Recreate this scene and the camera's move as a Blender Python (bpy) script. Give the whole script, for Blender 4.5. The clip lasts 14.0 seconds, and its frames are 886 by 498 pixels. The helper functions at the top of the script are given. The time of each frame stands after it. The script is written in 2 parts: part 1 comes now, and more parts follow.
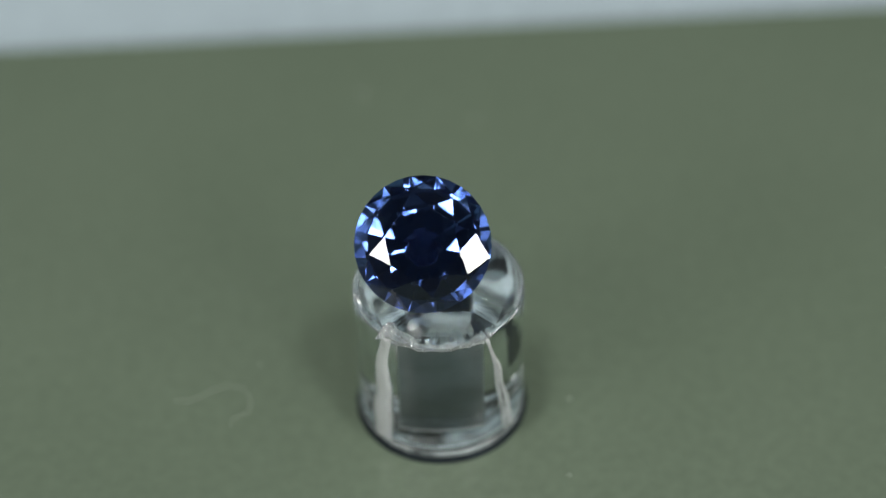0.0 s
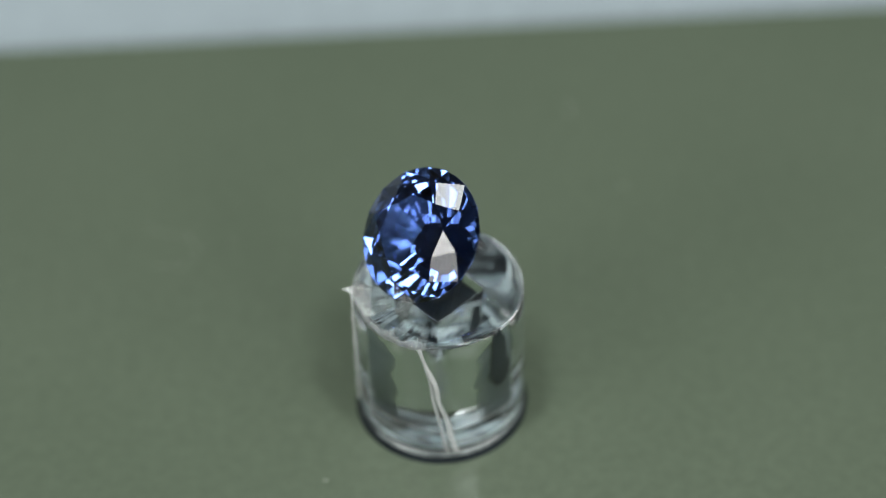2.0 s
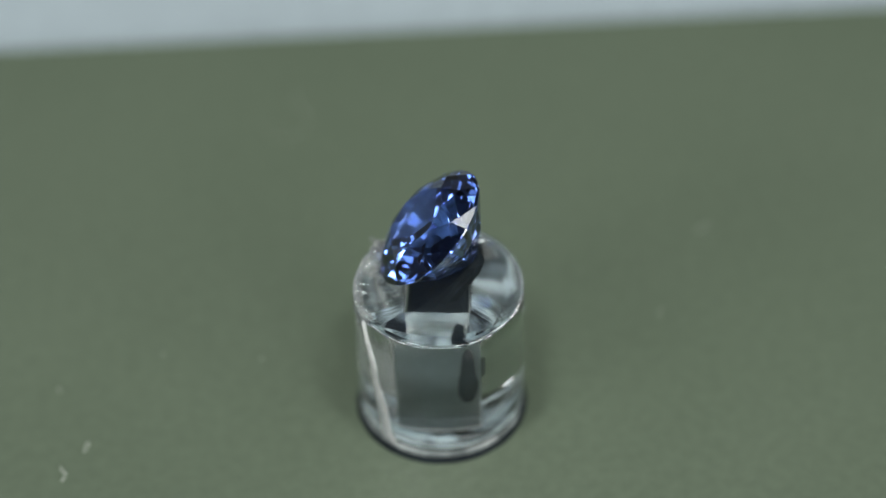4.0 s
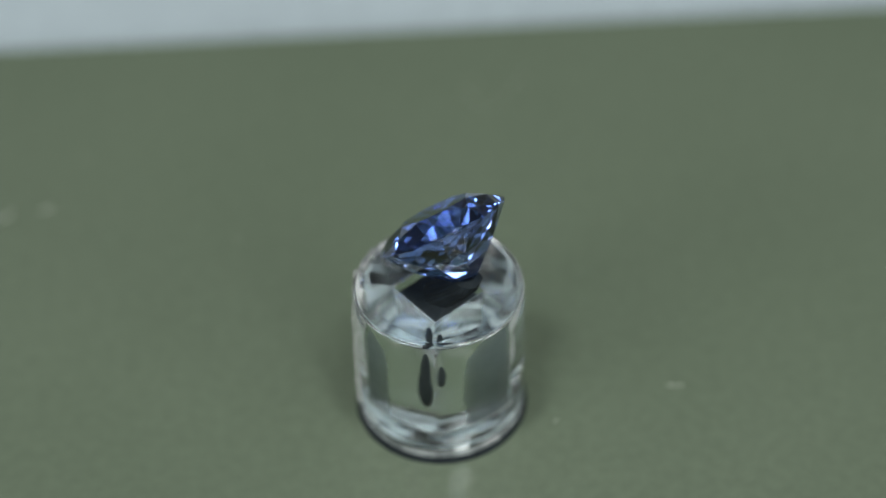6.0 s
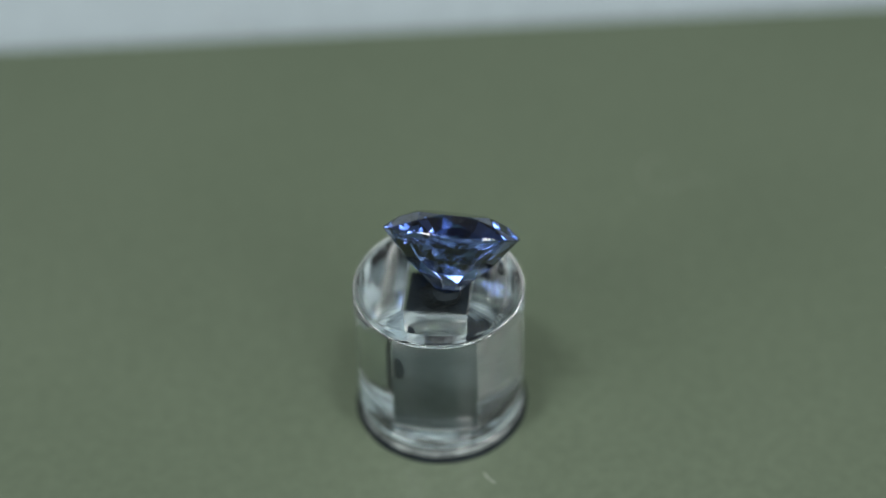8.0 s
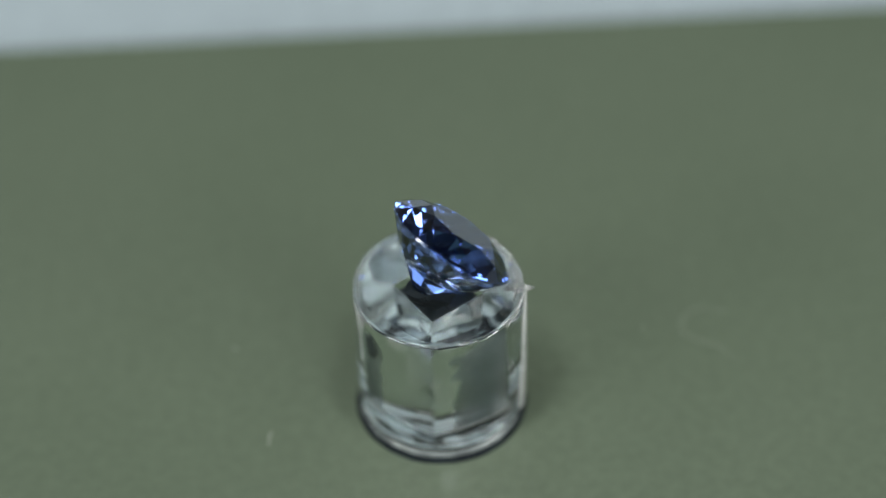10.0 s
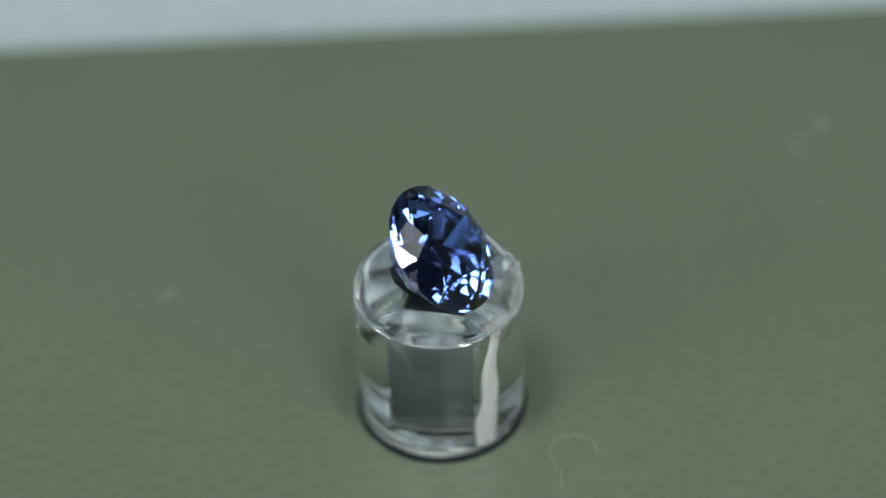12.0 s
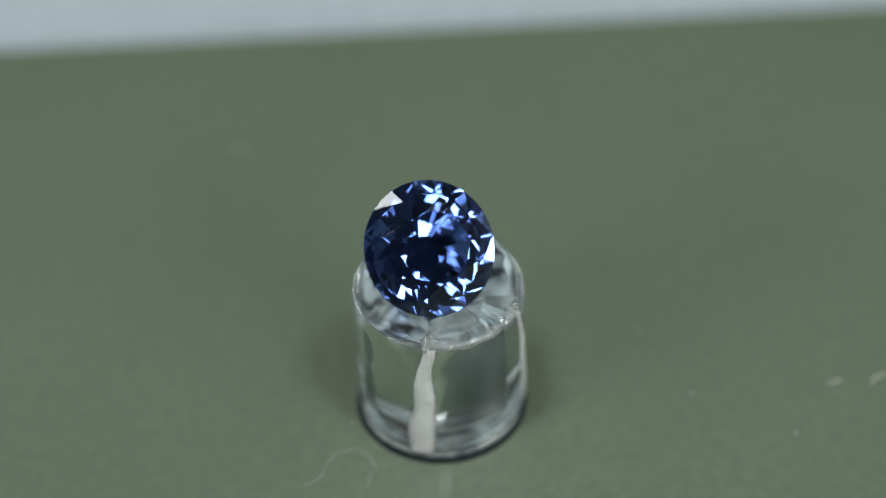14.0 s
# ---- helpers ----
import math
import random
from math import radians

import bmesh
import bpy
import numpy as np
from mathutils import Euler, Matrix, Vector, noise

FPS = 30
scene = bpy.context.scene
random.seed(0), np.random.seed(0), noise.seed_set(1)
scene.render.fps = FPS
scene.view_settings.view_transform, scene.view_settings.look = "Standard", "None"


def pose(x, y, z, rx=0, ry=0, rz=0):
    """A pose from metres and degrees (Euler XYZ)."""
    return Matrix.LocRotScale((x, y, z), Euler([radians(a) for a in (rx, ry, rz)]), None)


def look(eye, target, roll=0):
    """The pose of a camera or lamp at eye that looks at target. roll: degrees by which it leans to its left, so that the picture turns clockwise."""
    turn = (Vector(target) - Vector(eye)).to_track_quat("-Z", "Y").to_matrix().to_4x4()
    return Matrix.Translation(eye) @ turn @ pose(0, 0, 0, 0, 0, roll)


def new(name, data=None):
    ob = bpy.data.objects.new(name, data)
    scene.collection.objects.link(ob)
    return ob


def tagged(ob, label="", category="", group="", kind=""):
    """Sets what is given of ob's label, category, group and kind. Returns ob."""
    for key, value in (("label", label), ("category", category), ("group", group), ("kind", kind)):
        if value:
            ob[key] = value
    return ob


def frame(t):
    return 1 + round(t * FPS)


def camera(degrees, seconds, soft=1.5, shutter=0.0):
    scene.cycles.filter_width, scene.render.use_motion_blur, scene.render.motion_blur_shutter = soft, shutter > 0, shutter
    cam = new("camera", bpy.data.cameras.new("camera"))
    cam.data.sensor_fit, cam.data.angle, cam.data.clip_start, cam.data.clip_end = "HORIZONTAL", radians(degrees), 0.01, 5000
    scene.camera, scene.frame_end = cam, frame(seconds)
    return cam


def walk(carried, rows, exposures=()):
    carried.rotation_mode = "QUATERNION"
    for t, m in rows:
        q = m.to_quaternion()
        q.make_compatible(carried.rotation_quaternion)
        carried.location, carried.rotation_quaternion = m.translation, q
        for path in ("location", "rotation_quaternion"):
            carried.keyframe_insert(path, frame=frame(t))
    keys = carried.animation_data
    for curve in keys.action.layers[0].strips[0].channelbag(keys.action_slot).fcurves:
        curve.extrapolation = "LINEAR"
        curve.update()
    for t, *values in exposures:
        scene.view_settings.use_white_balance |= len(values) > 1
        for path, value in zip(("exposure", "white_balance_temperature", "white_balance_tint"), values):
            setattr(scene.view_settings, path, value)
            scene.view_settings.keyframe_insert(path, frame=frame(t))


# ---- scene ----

MM = 0.001
SECONDS = 14.0
TURN_RATE = 23.45          # degrees a second, clockwise from above
ELEVATION = radians(46.0)
REACH = 199.54 * MM        # lens to the gem
AIM = Vector((0.276 * MM, 0.0, 10.70 * MM))
LEAN = -1.75               # the camera is not quite level

# ---------------------------------------------------------------- camera
cam = camera(12.0, SECONDS, soft=1.3)
EYE = AIM + REACH * Vector((0, -math.cos(ELEVATION), math.sin(ELEVATION)))
walk(cam, [(0.0, look(EYE, AIM, LEAN)), (SECONDS, look(EYE, AIM, LEAN))])
cam.data.dof.use_dof = True
cam.data.dof.focus_distance = REACH - 1.0 * MM
cam.data.dof.aperture_fstop = 17.0

# ---------------------------------------------------------------- light
scene.view_settings.exposure = 0.0
world = bpy.data.worlds.new("dim_room")
scene.world = world
world.use_nodes = True
world.node_tree.nodes["Background"].inputs[0].default_value = (0.85, 0.95, 1.0, 1)
world.node_tree.nodes["Background"].inputs[1].default_value = 0.10


def panel_light(name, azimuth, elevation, distance, w, h, power, colour):
    """A rectangular lamp that looks at the stand from a bearing (0 is the camera's side, positive to its right)."""
    data = bpy.data.lights.new(name, "AREA")
    data.shape, data.size, data.size_y, data.energy, data.color = "RECTANGLE", w, h, power, colour
    ob = new(name, data)
    a, e = radians(azimuth - 90), radians(elevation)
    at = Vector((math.cos(a) * math.cos(e), math.sin(a) * math.cos(e), math.sin(e))) * distance
    ob.matrix_world = look(at, (0, 0, 8 * MM))
    return ob


WHITE = (1.0, 1.0, 0.97)
panel_light("high_lamp_a", -52, 74, 0.30, 0.055, 0.055, 0.10, (0.95, 1.0, 1.0))
panel_light("high_lamp_c", -144, 70, 0.30, 0.06, 0.06, 0.09, (0.95, 1.0, 1.0))
# Added fill from high on the right; no such lamp is known.
panel_light("high_fill_lamp", 104, 62, 0.30, 0.11, 0.11, 0.07, (0.95, 1.0, 1.0))
panel_light("spot_lamp_a", -46, 72, 0.30, 0.04, 0.04, 0.31, (0.97, 1.0, 1.0))
panel_light("spot_lamp_b", 40, 69, 0.30, 0.035, 0.035, 0.31, (0.97, 1.0, 1.0))
panel_light("low_front_lamp", -20, 25, 0.30, 0.13, 0.04, 0.05, WHITE)
panel_light("front_lamp_a", -41, 44.5, 0.30, 0.06, 0.04, 0.06, WHITE)
# Unseen lamp, added to bring flashes back from the stone's centre.
panel_light("camera_side_lamp", 7, 60, 0.30, 0.035, 0.035, 0.06, WHITE)
panel_light("front_lamp_b", 36, 38, 0.30, 0.075, 0.075, 0.20, WHITE)
panel_light("side_lamp_a", -54, 28, 0.30, 0.10, 0.06, 0.32, WHITE)
panel_light("side_lamp_b", 58, 18, 0.30, 0.10, 0.08, 0.38, WHITE)


# ---------------------------------------------------------------- materials
def material(name):
    m = bpy.data.materials.new(name)
    m.use_nodes = True
    return m, m.node_tree.nodes, m.node_tree.links, m.node_tree.nodes["Principled BSDF"]


def speckle(nodes, links, scale, detail, low, high, coords):
    n = nodes.new("ShaderNodeTexNoise")
    n.inputs["Scale"].default_value, n.inputs["Detail"].default_value = scale, detail
    links.new(coords, n.inputs["Vector"])
    r = nodes.new("ShaderNodeValToRGB")
    r.color_ramp.elements[0].position, r.color_ramp.elements[1].position = 0.3, 0.7
    r.color_ramp.elements[0].color, r.color_ramp.elements[1].color = (*low, 1), (*high, 1)
    links.new(n.outputs["Fac"], r.inputs["Fac"])
    return n, r


def surface(name, low, high, scale, fine, rough, bump):
    """A matt, slightly mottled surface with a fine grain."""
    m, nodes, links, b = material(name)
    co = nodes.new("ShaderNodeTexCoord").outputs["Object"]
    _, ramp = speckle(nodes, links, scale, 3, low, high, co)
    grain, ramp2 = speckle(nodes, links, fine, 5, (0.93,) * 3, (1.07,) * 3, co)
    mix = nodes.new("ShaderNodeMix")
    mix.data_type, mix.blend_type = "RGBA", "MULTIPLY"
    mix.inputs["Factor"].default_value = 1.0
    links.new(ramp.outputs["Color"], mix.inputs["A"])
    links.new(ramp2.outputs["Color"], mix.inputs["B"])
    links.new(mix.outputs["Result"], b.inputs["Base Color"])
    b.inputs["Roughness"].default_value = rough
    bp = nodes.new("ShaderNodeBump")
    bp.inputs["Strength"].default_value, bp.inputs["Distance"].default_value = bump, 0.02 * MM
    links.new(grain.outputs["Fac"], bp.inputs["Height"])
    links.new(bp.outputs["Normal"], b.inputs["Normal"])
    return m


MAT = surface("grey_green_mat", (0.083, 0.106, 0.074), (0.093, 0.117, 0.083), 45, 1600, 0.15, 0.06)
TABLE = surface("pale_blue_table", (0.27, 0.32, 0.345), (0.295, 0.35, 0.375), 30, 900, 0.55, 0.2)
WALL = surface("dull_wall", (0.25, 0.255, 0.255), (0.29, 0.295, 0.295), 8, 200, 0.8, 0.2)


def clear(name, colour, ior, rough):
    m, nodes, links, b = material(name)
    b.inputs["Base Color"].default_value = (*colour, 1)
    b.inputs["IOR"].default_value, b.inputs["Roughness"].default_value = ior, rough
    b.inputs["Transmission Weight"].default_value = 1.0
    return m


SAPPHIRE = clear("blue_sapphire", (0.135, 0.265, 0.88), 1.77, 0.0)
# Same stone, tinted paler where light takes a short way through.
SHORT_PATH_SAPPHIRE = clear("short_path_sapphire", (0.19, 0.315, 0.74), 1.77, 0.0)


def acrylic_material():
    m = clear("clear_acrylic", (0.91, 0.965, 0.955), 1.49, 0.02)
    nodes, links = m.node_tree.nodes, m.node_tree.links
    b = nodes["Principled BSDF"]
    co = nodes.new("ShaderNodeTexCoord").outputs["Object"]
    n, _ = speckle(nodes, links, 380, 2, (0, 0, 0), (1, 1, 1), co)
    bp = nodes.new("ShaderNodeBump")
    bp.inputs["Strength"].default_value, bp.inputs["Distance"].default_value = 0.3, 0.2 * MM
    links.new(n.outputs["Fac"], bp.inputs["Height"])
    links.new(bp.outputs["Normal"], b.inputs["Normal"])
    return m


def frosted_material(name, rough, least, most, bump):
    m = clear(name, (0.93, 0.95, 0.94), 1.49, rough)
    nodes, links = m.node_tree.nodes, m.node_tree.links
    b = nodes["Principled BSDF"]
    patchy = nodes.new("ShaderNodeTexNoise")
    patchy.inputs["Scale"].default_value, patchy.inputs["Detail"].default_value = 900, 4
    spread = nodes.new("ShaderNodeMapRange")
    spread.inputs["From Min"].default_value, spread.inputs["From Max"].default_value = 0.35, 0.65
    spread.inputs["To Min"].default_value, spread.inputs["To Max"].default_value = least, most
    links.new(patchy.outputs["Fac"], spread.inputs["Value"])
    links.new(spread.outputs["Result"], b.inputs["Transmission Weight"])
    co = nodes.new("ShaderNodeTexCoord").outputs["Object"]
    n, _ = speckle(nodes, links, 2200, 6, (0, 0, 0), (1, 1, 1), co)
    bp = nodes.new("ShaderNodeBump")
    bp.inputs["Strength"].default_value, bp.inputs["Distance"].default_value = bump, 0.12 * MM
    links.new(n.outputs["Fac"], bp.inputs["Height"])
    links.new(bp.outputs["Normal"], b.inputs["Normal"])
    return m


ACRYLIC = acrylic_material()
FROSTED = frosted_material("frosted_acrylic", 0.16, 0.35, 1.0, 1.0)
CHIPPED = frosted_material("chipped_acrylic", 0.10, 0.85, 1.0, 0.5)
# Blotches paint the bright and dark reflections inside the clear tube.
INNER_GLINTS = surface("inner_glints", (0.010, 0.015, 0.019), (0.30, 0.38, 0.41), 780, 2600, 0.25, 0.3)
INNER_GLINTS.node_tree.nodes["Color Ramp"].color_ramp.elements[0].position = 0.48
INNER_GLINTS.node_tree.nodes["Color Ramp"].color_ramp.elements[1].position = 0.66
INNER_GLINTS.node_tree.nodes["Principled BSDF"].inputs["Transmission Weight"].default_value = 0.35
# Sheet added below: its pale blotches stand in for light caught in the tube.
LIT_FOOT = surface("lit_foot_mottle", (0.03, 0.042, 0.05), (0.40, 0.46, 0.47), 520, 2500, 0.35, 0.3)
LIT_FOOT.node_tree.nodes["Color Ramp"].color_ramp.elements[0].position = 0.44
LIT_FOOT.node_tree.nodes["Color Ramp"].color_ramp.elements[1].position = 0.64
BAND = surface("pale_mottle", (0.10, 0.13, 0.14), (0.46, 0.54, 0.56), 1100, 3000, 0.3, 0.3)
# The clear base ring's bright edge is put into this pale colour.
EDGE_GLINT = surface("pale_edge_glint", (0.07, 0.085, 0.09), (0.50, 0.56, 0.56), 640, 2500, 0.2, 0.3)
EDGE_GLINT.node_tree.nodes["Principled BSDF"].inputs["Transmission Weight"].default_value = 0.35
# Dark tone of a plug added to shade the inside of the hole.
HOLE_SHADE = surface("hole_shade", (0.014, 0.021, 0.024), (0.04, 0.052, 0.056), 500, 3000, 0.4, 0.4)
PUTTY_AND_SHADE = surface("black_putty_and_shade", (0.005, 0.008, 0.010), (0.010, 0.015, 0.018), 700, 3000, 0.8, 0.4)
PUTTY_AND_SHADE.node_tree.nodes["Principled BSDF"].inputs["Specular IOR Level"].default_value = 0.15
LINT = surface("pale_lint", (0.40, 0.42, 0.39), (0.52, 0.54, 0.50), 900, 4000, 0.7, 0.2)


# ---------------------------------------------------------------- mesh helpers
def mesh_object(name, verts, faces, mat, smooth=False, parent=None):
    me = bpy.data.meshes.new(name)
    me.from_pydata([tuple(v) for v in verts], [], faces)
    me.materials.append(mat)
    if smooth:
        me.polygons.foreach_set("use_smooth", [True] * len(me.polygons))
    me.update()
    ob = new(name, me)
    ob.parent = parent
    return ob


def polar(r, degrees, z):
    return Vector((r * math.cos(radians(degrees)), r * math.sin(radians(degrees)), z))


def slab(name, corners, low, high, mat):
    """An upright-sided slab on a polygon, counted anticlockwise from above."""
    n = len(corners)
    verts = [(x, y, low) for x, y in corners] + [(x, y, high) for x, y in corners]
    faces = [list(range(n))[::-1], list(range(n, 2 * n))]
    faces += [[i, (i + 1) % n, n + (i + 1) % n, n + i] for i in range(n)]
    return mesh_object(name, verts, faces, mat)


# ---------------------------------------------------------------- the setting
tagged(slab("table", [(-0.5, -0.5), (0.5, -0.5), (0.5, 0.5), (-0.5, 0.5)], -0.031, -0.0012, TABLE),
       "pale blue-white tabletop beyond the grey mat", "table", kind="structure")
EDGE = 0.0281


def edge_y(x):
    return 0.02672 + EDGE * (x - 0.0008)


tagged(slab("mat", [(-0.4, -0.4), (0.4, -0.4), (0.4, edge_y(0.4)), (-0.4, edge_y(-0.4))], -0.0012, 0.0, MAT),
       "smooth grey-green mat lying flat on the table", "mat", kind="structure")
# Unseen enclosure, added to close the set and tone what the stone reflects.
for nm, cs in (("wall_north", [(-0.5, 0.5), (0.5, 0.5), (0.5, 0.52), (-0.5, 0.52)]),
               ("wall_south", [(-0.5, -0.52), (0.5, -0.52), (0.5, -0.5), (-0.5, -0.5)]),
               ("wall_east", [(0.5, -0.5), (0.52, -0.5), (0.52, 0.5), (0.5, 0.5)]),
               ("wall_west", [(-0.52, -0.5), (-0.5, -0.5), (-0.5, 0.5), (-0.52, 0.5)])):
    tagged(slab(nm, cs, -0.03, 0.6, WALL), "unseen plain grey wall, added to close the set", "wall", kind="structure")
tagged(slab("ceiling", [(-0.52, -0.52), (0.52, -0.52), (0.52, 0.52), (-0.52, 0.52)], 0.6, 0.62, WALL),
       "unseen plain grey top, added to close the set", "ceiling", kind="structure")


# ---------------------------------------------------------------- the acrylic stand
TOP, RADIUS, HOLE, FLOOR = 8.25 * MM, 4.11 * MM, 1.53 * MM, 0.82 * MM
SEGMENTS, PAD, DISH = 96, 0.62 * MM, 0.22 * MM


def square_point(degrees, half):
    c, s = math.cos(radians(degrees)), math.sin(radians(degrees))
    k = half / max(abs(c), abs(s))
    return Vector((c * k, s * k, 0))


def chip(degrees):
    """How far the rim is broken away at a bearing: only between the two cracks of the front piece."""
    a = (degrees + 90 + 180) % 360 - 180
    inside = max(0.0, min(1.0, (a + 46) / 8)) * max(0.0, min(1.0, (40 - a) / 8))
    return inside * (0.16 + 0.13 * noise.noise((a * 0.11, 3.1, 0)) + 0.07 * noise.noise((a * 0.6, 7.7, 0))) * MM


def disc(base, name, profile, mat, label):
    """A slightly uneven round slab from a profile of radius shares and heights."""
    vs, fs = [], []
    for r, z in profile:
        vs += [polar(RADIUS * r * (1 + 0.008 * noise.noise((i * 0.25, z * 3000, 2))), i * 360 / SEGMENTS, z) for i in range(SEGMENTS)]
    for k in range(len(profile) - 1):
        for i in range(SEGMENTS):
            j = (i + 1) % SEGMENTS
            fs.append((k * SEGMENTS + i, k * SEGMENTS + j, (k + 1) * SEGMENTS + j, (k + 1) * SEGMENTS + i))
    return tagged(mesh_object(name, vs, fs, mat, False, base), label)


def build_stand():
    base = new("acrylic_stand")
    tagged(base, "clear acrylic tube stand with a square hole and cracked side", "display stand")
    rings = []
    bearings = [i * 360 / SEGMENTS for i in range(SEGMENTS)]
    profile = [(0.0, PAD), (0.74, PAD), (0.83, PAD), (0.955, PAD), (0.968, PAD + 0.08 * MM), (0.974, 1.2 * MM), (0.985, 3.2 * MM), (0.995, 5.6 * MM),
               (1.0, TOP - 1.1 * MM), (1.0, TOP - 0.16 * MM), (0.988, TOP - 0.05 * MM), (0.96, TOP - 0.005 * MM), (0.92, TOP - 0.02 * MM)]
    verts, faces = [Vector((0, 0, PAD))], []
    for k, z in profile[1:]:
        ring = []
        for a in bearings:
            zz = z - (chip(a) if z > 6 * MM else 0)
            ring.append(len(verts))
            wobble = 1 + 0.004 * noise.noise((math.cos(radians(a)) * 2, math.sin(radians(a)) * 2, z * 300))
            verts.append(polar(RADIUS * k * wobble, a, zz))
        rings.append(ring)
    for half, z in ((HOLE + 0.9 * MM, TOP - DISH * 0.5), (HOLE + 0.09 * MM, TOP - DISH), (HOLE, TOP - DISH - 0.07 * MM), (HOLE, 4 * MM), (HOLE, FLOOR + 0.13 * MM), (HOLE * 0.99, FLOOR)):
        ring = []
        for a in bearings:
            p = square_point(a, half)
            if half > HOLE + 0.5 * MM:
                p = polar((RADIUS * 0.985 + p.length) * 0.5, a, 0)
            ring.append(len(verts))
            verts.append(Vector((p.x, p.y, z - (chip(a) * 0.25 if half > HOLE + 0.5 * MM else 0))))
        rings.append(ring)
    for i in range(SEGMENTS):
        faces.append((0, rings[0][(i + 1) % SEGMENTS], rings[0][i]))
    for lo, hi in zip(rings, rings[1:]):
        for i in range(SEGMENTS):
            j = (i + 1) % SEGMENTS
            faces.append((lo[i], lo[j], hi[j], hi[i]))
    end = len(verts)
    verts.append(Vector((0, 0, FLOOR)))
    for i in range(SEGMENTS):
        faces.append((rings[-1][i], rings[-1][(i + 1) % SEGMENTS], end))
    rim_faces = range(SEGMENTS * 8, SEGMENTS * 12)

    def share(name, picked):
        used = sorted({v for f in picked for v in faces[f]})
        spot = {v: i for i, v in enumerate(used)}
        ob = mesh_object(name, [verts[v] for v in used], [tuple(spot[v] for v in faces[f]) for f in picked], ACRYLIC, parent=base)
        for p, f in zip(ob.data.polygons, picked):
            p.use_smooth = SEGMENTS * 4 <= f < SEGMENTS * 11
        return ob

    top_faces = range(SEGMENTS * 12, SEGMENTS * 14)
    lip_faces = range(SEGMENTS * 14, SEGMENTS * 15)
    heel_faces = range(SEGMENTS * 17, SEGMENTS * 18)
    taken = {*rim_faces, *top_faces, *lip_faces, *heel_faces}
    lower = range(SEGMENTS * 4, SEGMENTS * 7)
    share("tube", list(lower))
    upper = tagged(share("upper_wall", [f for f in range(SEGMENTS * 7, len(faces)) if f not in taken]), "clear upper wall round the square hole")
    upper.visible_shadow = False
    lip = tagged(share("hole_edge", list(lip_faces)), "frosted edge of the square hole")
    lip.data.materials[0] = CHIPPED
    heel = tagged(share("hole_heel", list(heel_faces)), "frosted edge at the foot of the hole")
    heel.data.materials[0] = FROSTED
    flat = tagged(share("top_face", list(top_faces)), "flat polished top of the tube")
    flat.visible_shadow = False
    under = tagged(share("underside", list(range(SEGMENTS))), "underside of the tube, painted with pale and dark inner reflections")
    under.visible_shadow = False
    under.data.materials[0] = INNER_GLINTS
    band = tagged(share("pale_band", list(range(SEGMENTS, SEGMENTS * 2))), "pale mottled ring on the underside")
    band.data.materials[0] = BAND
    share("base_edge", list(range(SEGMENTS * 2, SEGMENTS * 4)))
    rim = tagged(share("rim", list(rim_faces)), "polished rounded rim of the tube")
    rim.visible_shadow = False
    disc(base, "foot", ((0.0, PAD - 0.14 * MM), (0.87, PAD - 0.14 * MM), (0.87, PAD - 0.02 * MM), (0.0, PAD - 0.02 * MM)),
         LIT_FOOT, "thin added sheet under the tube, mottled pale for the light inside it")
    disc(base, "foot_ring", ((0.88, 0.2 * MM), (0.945, 0.2 * MM), (0.965, 0.27 * MM), (0.965, PAD - 0.1 * MM), (0.95, PAD - 0.02 * MM),
                             (0.88, PAD - 0.02 * MM), (0.88, 0.2 * MM)), EDGE_GLINT, "ring round the foot, its bright edge put into pale colour")
    # Black disc added to draw the contact shadow round the base.
    disc(base, "contact_shade", ((0.0, 0.0), (1.01, 0.0), (1.015, 0.05 * MM), (1.0, 0.14 * MM), (0.94, 0.19 * MM), (0.0, 0.19 * MM)),
         PUTTY_AND_SHADE, "black disc under the tube in place of its contact shadow")

    def ridge(name, top_bearing, low_bearing, width, proud, seed):
        """A ragged raised seam of frosted plastic up the outside."""
        vs, fs, steps, across = [], [], 40, 7
        for i in range(steps + 1):
            u = i / steps
            z = PAD + 0.02 * MM + u * (TOP - PAD - 0.1 * MM - chip(top_bearing - 90))
            centre = low_bearing + (top_bearing - low_bearing) * u + 3.0 * noise.noise((u * 4, seed, 0.5))
            half = math.degrees(width / RADIUS) * (0.45 + 0.55 * (1 - u)) * (1 + 0.45 * noise.noise((u * 4, seed, 9.5)) + 0.12 * noise.noise((u * 15, seed, 3.5)))
            for j in range(across):
                s = j / (across - 1) * 2 - 1
                lift = (1 - s ** 4) * proud * (1 + 0.7 * noise.noise((u * 16, s * 2.2, seed)))
                edge_r = RADIUS * (0.97 + 0.032 * min(1.0, u * 1.3)) - 0.05 * MM * abs(s) ** 6
                vs.append(polar(edge_r + max(0.0, lift), centre - 90 + s * half, z))
        for i in range(steps):
            for j in range(across - 1):
                k = i * across + j
                fs.append((k, k + 1, k + across + 1, k + across))
        back = len(vs)
        for v in list(vs):
            f = 1 - 0.1 * MM / math.hypot(v.x, v.y)
            vs.append(Vector((v.x * f, v.y * f, v.z)))
        for i in range(steps):
            for j in range(across - 1):
                k = back + i * across + j
                fs.append((k + 1, k, k + across, k + across + 1))
            for k in (i * across, i * across + across - 1):
                fs.append((k, k + across, back + k + across, back + k) if k % across == 0 else (k + across, k, back + k, back + k + across))
        for j in range(across - 1):
            fs.append((j + 1, j, back + j, back + j + 1))
            k = steps * across + j
            fs.append((k, k + 1, back + k + 1, back + k))
        return tagged(mesh_object(name, vs, fs, FROSTED, True, base), "ragged frosted white seam")

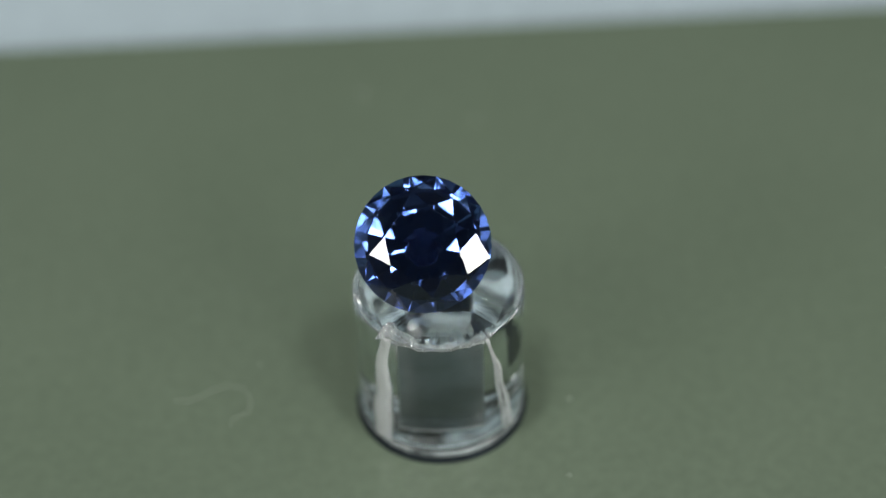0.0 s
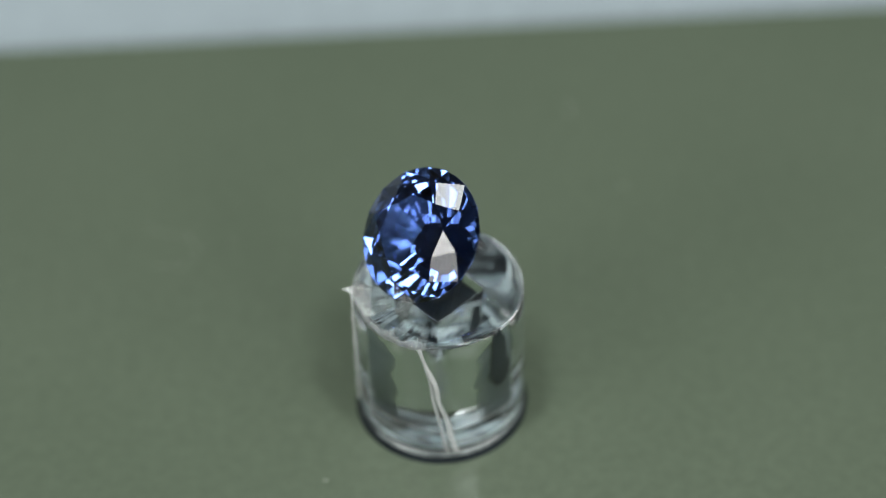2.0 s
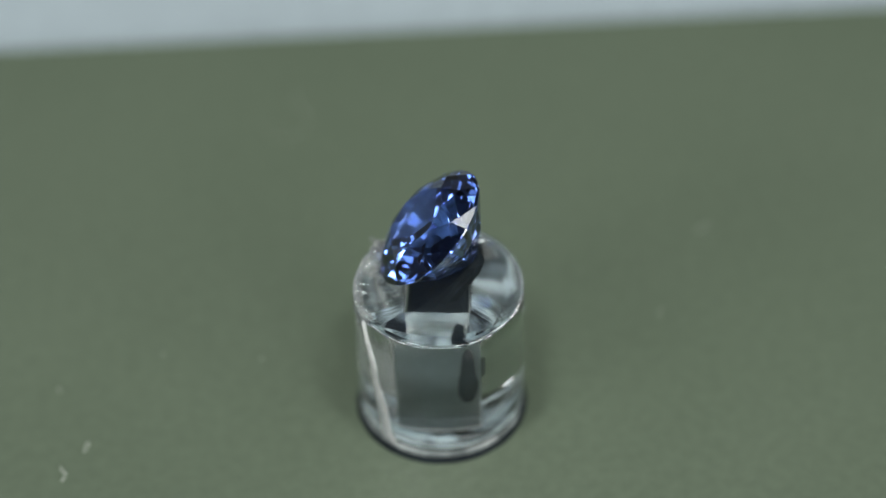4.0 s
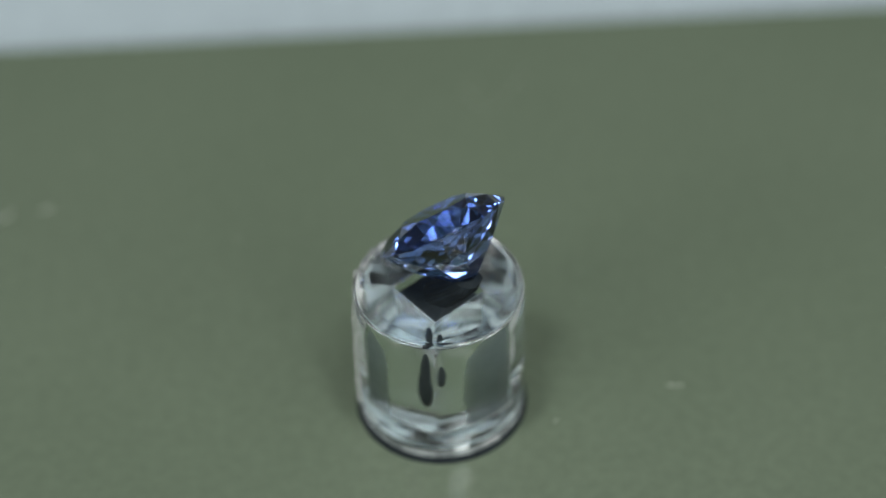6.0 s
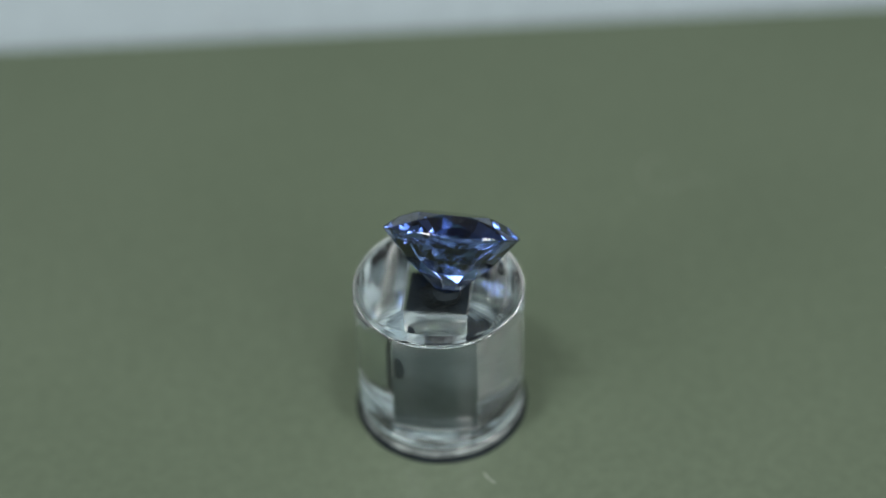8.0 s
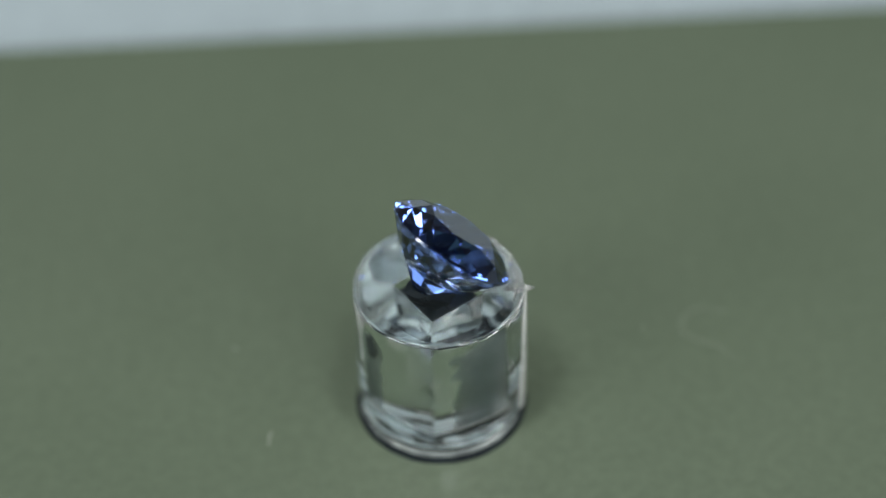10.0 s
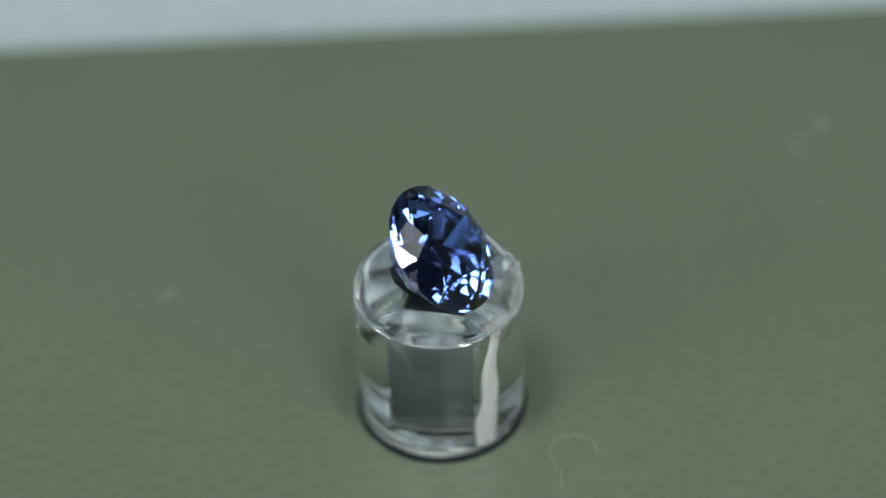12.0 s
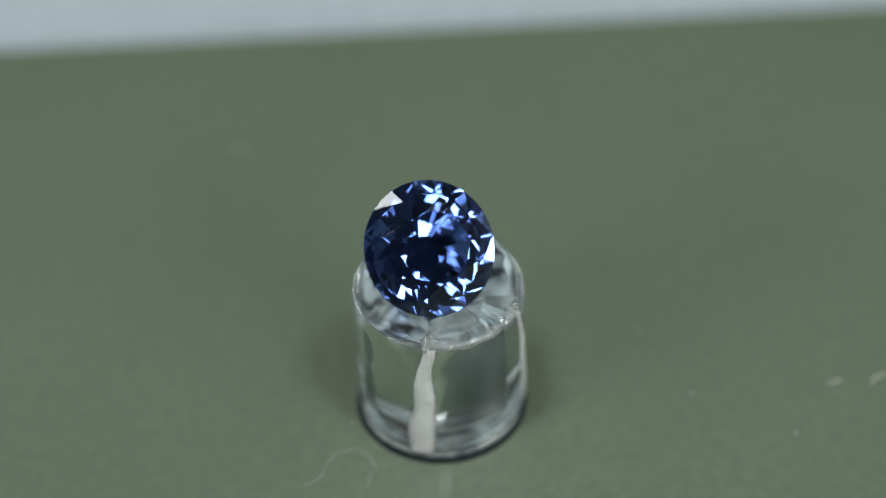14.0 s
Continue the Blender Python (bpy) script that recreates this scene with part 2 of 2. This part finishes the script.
    ridge("seam", -40, -47, 0.68 * MM, 0.11 * MM, 2.0)
    ridge("seam", 34, 57, 0.17 * MM, 0.11 * MM, 6.0)
    ridge("seam", 32, 51, 0.10 * MM, 0.08 * MM, 11.0)

    # broken lip along the chipped part of the rim
    vs, fs, steps = [], [], 60
    for i in range(steps + 1):
        a = -43 + 80 * i / steps
        r = RADIUS * (0.985 + 0.008 * noise.noise((i * 0.2, 1.0, 4.0)))
        z = TOP - chip(a - 90)
        h = (0.05 + 0.10 * abs(noise.noise((i * 0.13, 8.0, 2.0))) + 0.30 * max(0, 1 - i / 16)) * MM
        w = (0.35 + 0.2 * noise.noise((i * 0.12, 5.0, 1.0)) + 0.6 * max(0, 1 - i / 25)) * MM
        vs += [polar(r + 0.06 * MM, a - 90, z - 0.12 * MM), polar(r + 0.03 * MM, a - 90, z + h * 0.6),
               polar(r - w * 0.5, a - 90, z + h), polar(r - w, a - 90, z - 0.05 * MM)]
    for i in range(steps):
        for j in range(4):
            k, n = i * 4 + j, i * 4 + (j + 1) % 4
            fs.append((k, k + 4, n + 4, n))
    fs += [(0, 1, 2, 3), tuple(steps * 4 + j for j in (3, 2, 1, 0))]
    tagged(mesh_object("broken_lip", vs, fs, CHIPPED, False, base), "jagged frosted lip along the broken rim")

    # a pointed burr that sticks out of the rim
    tip, root = polar(RADIUS + 0.55 * MM, -131, TOP + 0.1 * MM), polar(RADIUS - 0.5 * MM, -131, TOP - 0.05 * MM)
    side_way = polar(1, -131 + 90, 0)
    vs = [tip, root + side_way * 0.5 * MM, root - side_way * 0.4 * MM, root + Vector((0, 0, 0.28 * MM)),
          root + polar(0.5 * MM, -131, -0.3 * MM)]
    fs = [(0, 1, 3), (0, 3, 2), (0, 4, 1), (0, 2, 4), (1, 4, 2), (1, 2, 3)]
    tagged(mesh_object("burr", vs, fs, CHIPPED, False, base), "pointed clear burr on the rim")
    return base


# ---------------------------------------------------------------- the gemstone
GEM_R, CROWN, PAVILION, GIRDLE = 3.257 * MM, 0.262, 0.965, 0.035
GEM_AT = Vector((-0.672 * MM, -0.414 * MM, 11.50 * MM))
GEM_TILT, GEM_BEARING = 43.3, -93.36


def plane_z(p, q, r, x, y):
    n = (q - p).cross(r - p)
    return p.z - (n.x * (x - p.x) + n.y * (y - p.y)) / n.z


def build_gem():
    base = new("gemstone")
    tagged(base, "round brilliant-cut blue sapphire leaning on the clear stand", "gemstone")
    table_r, star_r = 0.55, 0.79
    main = [k * 45 for k in range(8)]
    half = [k * 45 + 22.5 for k in range(8)]
    table = [polar(table_r, a, CROWN) for a in main]
    star = [polar(star_r, a, CROWN * (1 - star_r * math.cos(radians(22.5))) / (1 - table_r)) for a in half]
    tier = [polar(0.70 + 0.02 * noise.noise((k * 1.7, 2.0, 0)), k * 22.5 + 2.0 * noise.noise((k * 1.3, 5.0, 0)),
                  -GIRDLE - 0.355 + (0.022 if k % 2 else -0.022) + 0.015 * noise.noise((k * 2.1, 9.0, 0))) for k in range(16)]
    culet = Vector((0.03, -0.02, -GIRDLE - PAVILION))
    up, dn = {}, {}
    for i in range(32):
        up[i], dn[i] = polar(1, i * 11.25, 0), polar(1, i * 11.25, -GIRDLE)
    for k in range(16):
        g0, g1, g2 = 2 * k, 2 * k + 1, (2 * k + 2) % 32
        x, y = up[g1].x, up[g1].y
        up[g1].z = plane_z(star[k // 2], up[g0], up[g2], x, y)
        dn[g1].z = plane_z(tier[k], dn[g0], dn[g2], x, y)

    def facets(name, polys, label="", mat=SAPPHIRE):
        vs, fs, spot = [], [], {}
        for poly in polys:
            face = []
            for p in poly:
                key = (round(p.x, 5), round(p.y, 5), round(p.z, 5))
                if key not in spot:
                    spot[key] = len(vs)
                    vs.append(p * GEM_R)
                face.append(spot[key])
            fs.append(face)
        ob = mesh_object(name, vs, fs, mat, False, base)
        if label:
            tagged(ob, label)
        return ob

    facets("table_facet", [table], "flat eight-sided top facet")
    crown = []
    for k in range(8):
        crown.append([table[k], star[k], table[(k + 1) % 8]])
        crown.append([table[k], star[k - 1], up[4 * k], star[k]])
        crown.append([star[k], up[4 * k], up[4 * k + 1], up[4 * k + 2]])
        crown.append([star[k], up[4 * k + 2], up[4 * k + 3], up[(4 * k + 4) % 32]])
    facets("crown", crown)
    facets("girdle", [[dn[i], dn[(i + 1) % 32], up[(i + 1) % 32], up[i]] for i in range(32)], "thin rim of the stone")
    pav = []
    for k in range(16):
        n = (k + 1) % 16
        pav.append([dn[2 * k], tier[k], tier[n], dn[(2 * k + 2) % 32], dn[2 * k + 1]])
        pav.append([tier[k], culet, tier[n]])
    facets("pavilion", pav, "faceted underside, tinted paler for light's short way through", SHORT_PATH_SAPPHIRE)
    return base


def gem_pose(turn):
    lean = pose(0, 0, 0, 0, 0, GEM_BEARING) @ pose(0, 0, 0, 0, GEM_TILT, 0) @ pose(0, 0, 0, 0, 0, -10.5)
    return pose(0, 0, 0, 0, 0, turn) @ Matrix.Translation(GEM_AT) @ lean


# ---------------------------------------------------------------- putty under the stone, over an added plug that shades the hole
def build_putty():
    way = Vector((math.cos(radians(GEM_BEARING)) * math.sin(radians(GEM_TILT)),
                  math.sin(radians(GEM_BEARING)) * math.sin(radians(GEM_TILT)), math.cos(radians(GEM_TILT))))
    tip = GEM_AT - way * (GEM_R * 0.93)
    vs, fs, n = [], [], 32
    shade_plug = HOLE - 0.06 * MM
    top = TOP - DISH - 0.45 * MM
    levels = [(None, FLOOR + 0.02 * MM, shade_plug), (None, 4 * MM, shade_plug), (None, top - 0.1 * MM, shade_plug), (None, top, shade_plug * 0.9),
              (tip, top + 0.25 * MM, 0.95 * MM), (tip, tip.z - 0.2 * MM, 0.75 * MM), (tip, tip.z + 0.2 * MM, 0.66 * MM), (tip, tip.z + 0.35 * MM, 0.4 * MM)]
    for i, (c, z, r) in enumerate(levels):
        for j in range(n):
            a = j * 360 / n
            if c is None:
                p = square_point(a, r)
                p = Vector((p.x, p.y, z))
            else:
                u = max(0.0, min(1.0, (z - top) / (tip.z - top)))
                p = Vector((c.x * u, min(c.y, HOLE) * u, z)) + polar(r * (1 + 0.15 * noise.noise((j * 0.5, i * 1.3, 4))), a, 0)
            vs.append(p)
    base = new("putty")
    for name, first, last, mat in (("shade_plug", 0, 2, HOLE_SHADE), ("mound", 2, len(levels) - 1, PUTTY_AND_SHADE)):
        own, fs = vs[first * n:(last + 1) * n], []
        for i in range(last - first):
            for j in range(n):
                k = (j + 1) % n
                fs.append((i * n + j, i * n + k, i * n + n + k, i * n + n + j))
        fs.append(tuple(range(n))[::-1] if first == 0 else tuple(range(len(own) - n, len(own))))
        mesh_object(name, own, fs, mat, False, base)

    def smear(way_out, along, low, high, wide, waist):
        """A thin drop of putty pressed against the wall of the hole, near a corner."""
        side_way = Vector((way_out.y, way_out.x, 0))
        rim, steps = [], 24
        for i in range(steps):
            a = i * 2 * math.pi / steps
            u = 0.5 + 0.5 * math.cos(a)
            w = wide * abs(math.sin(a)) ** 0.8 * (1 - waist * u) * (1 + 0.3 * noise.noise((i * 0.6, low * 2000, 1)))
            p = way_out * HOLE + side_way * (along + w * math.copysign(1, math.sin(a)))
            rim.append(Vector((p.x, p.y, low + (high - low) * u)))
        skin = [v + way_out * 0.02 * MM for v in rim]
        back = [v - way_out * 0.07 * MM for v in rim]
        fs = [tuple(range(steps)), tuple(range(2 * steps - 1, steps - 1, -1))]
        fs += [(i, steps + i, steps + (i + 1) % steps, (i + 1) % steps) for i in range(steps)]
        mesh_object("smear", skin + back, fs, PUTTY_AND_SHADE, False, base)

    smear(Vector((1, 0, 0)), 1.02 * MM, 2.8 * MM, 6.3 * MM, 0.42 * MM, 0.4)
    smear(Vector((0, 1, 0)), 1.24 * MM, 4.3 * MM, 5.7 * MM, 0.22 * MM, 0.3)
    return tagged(base, "dark putty holding the stone, with an added plug darkening the square hole", "putty")


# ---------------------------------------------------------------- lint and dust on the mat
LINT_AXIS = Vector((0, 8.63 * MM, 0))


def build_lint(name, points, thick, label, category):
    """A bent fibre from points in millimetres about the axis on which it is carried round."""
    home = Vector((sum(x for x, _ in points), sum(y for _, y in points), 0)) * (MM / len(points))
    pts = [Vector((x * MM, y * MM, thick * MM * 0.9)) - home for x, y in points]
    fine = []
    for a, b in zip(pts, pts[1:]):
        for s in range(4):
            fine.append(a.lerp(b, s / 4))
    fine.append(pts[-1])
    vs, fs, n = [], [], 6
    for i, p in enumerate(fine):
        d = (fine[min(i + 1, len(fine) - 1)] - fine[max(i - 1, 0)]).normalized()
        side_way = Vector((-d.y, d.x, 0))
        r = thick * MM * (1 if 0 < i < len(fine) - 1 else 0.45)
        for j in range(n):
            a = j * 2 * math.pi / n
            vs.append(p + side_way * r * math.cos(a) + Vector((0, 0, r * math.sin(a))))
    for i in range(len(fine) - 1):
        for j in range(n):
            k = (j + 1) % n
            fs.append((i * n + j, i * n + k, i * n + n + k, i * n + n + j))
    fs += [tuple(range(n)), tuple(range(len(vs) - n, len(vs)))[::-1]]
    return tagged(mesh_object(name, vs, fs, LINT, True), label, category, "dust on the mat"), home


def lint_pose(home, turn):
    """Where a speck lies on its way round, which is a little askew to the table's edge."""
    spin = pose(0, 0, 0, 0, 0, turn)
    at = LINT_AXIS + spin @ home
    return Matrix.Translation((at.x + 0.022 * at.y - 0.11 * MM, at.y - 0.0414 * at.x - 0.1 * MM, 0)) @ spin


stand = build_stand()
gem = build_gem()
putty = build_putty()
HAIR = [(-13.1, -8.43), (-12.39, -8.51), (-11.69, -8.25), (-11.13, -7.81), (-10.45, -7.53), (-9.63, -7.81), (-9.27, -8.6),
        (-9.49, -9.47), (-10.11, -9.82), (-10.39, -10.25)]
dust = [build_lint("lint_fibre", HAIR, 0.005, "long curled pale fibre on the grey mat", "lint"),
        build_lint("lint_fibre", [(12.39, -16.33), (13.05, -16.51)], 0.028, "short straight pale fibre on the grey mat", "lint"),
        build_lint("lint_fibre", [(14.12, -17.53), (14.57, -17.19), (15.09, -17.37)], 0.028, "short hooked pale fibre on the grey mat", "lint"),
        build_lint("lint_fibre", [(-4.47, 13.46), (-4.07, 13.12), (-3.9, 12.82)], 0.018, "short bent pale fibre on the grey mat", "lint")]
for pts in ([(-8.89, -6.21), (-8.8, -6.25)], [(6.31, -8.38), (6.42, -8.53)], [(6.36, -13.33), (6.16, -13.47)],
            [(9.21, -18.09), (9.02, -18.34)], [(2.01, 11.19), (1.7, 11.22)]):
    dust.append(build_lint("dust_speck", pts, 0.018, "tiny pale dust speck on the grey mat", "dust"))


# ---------------------------------------------------------------- motion of the things
def motions():
    times = [i * 0.5 for i in range(29)]
    walk(stand, [(t, pose(0, 0, 0, 0, 0, -TURN_RATE * t)) for t in times])
    walk(gem, [(t, gem_pose(-TURN_RATE * t)) for t in times])
    walk(putty, [(t, pose(0, 0, 0, 0, 0, -TURN_RATE * t)) for t in times])
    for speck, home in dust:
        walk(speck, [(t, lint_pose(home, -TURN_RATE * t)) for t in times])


motions()
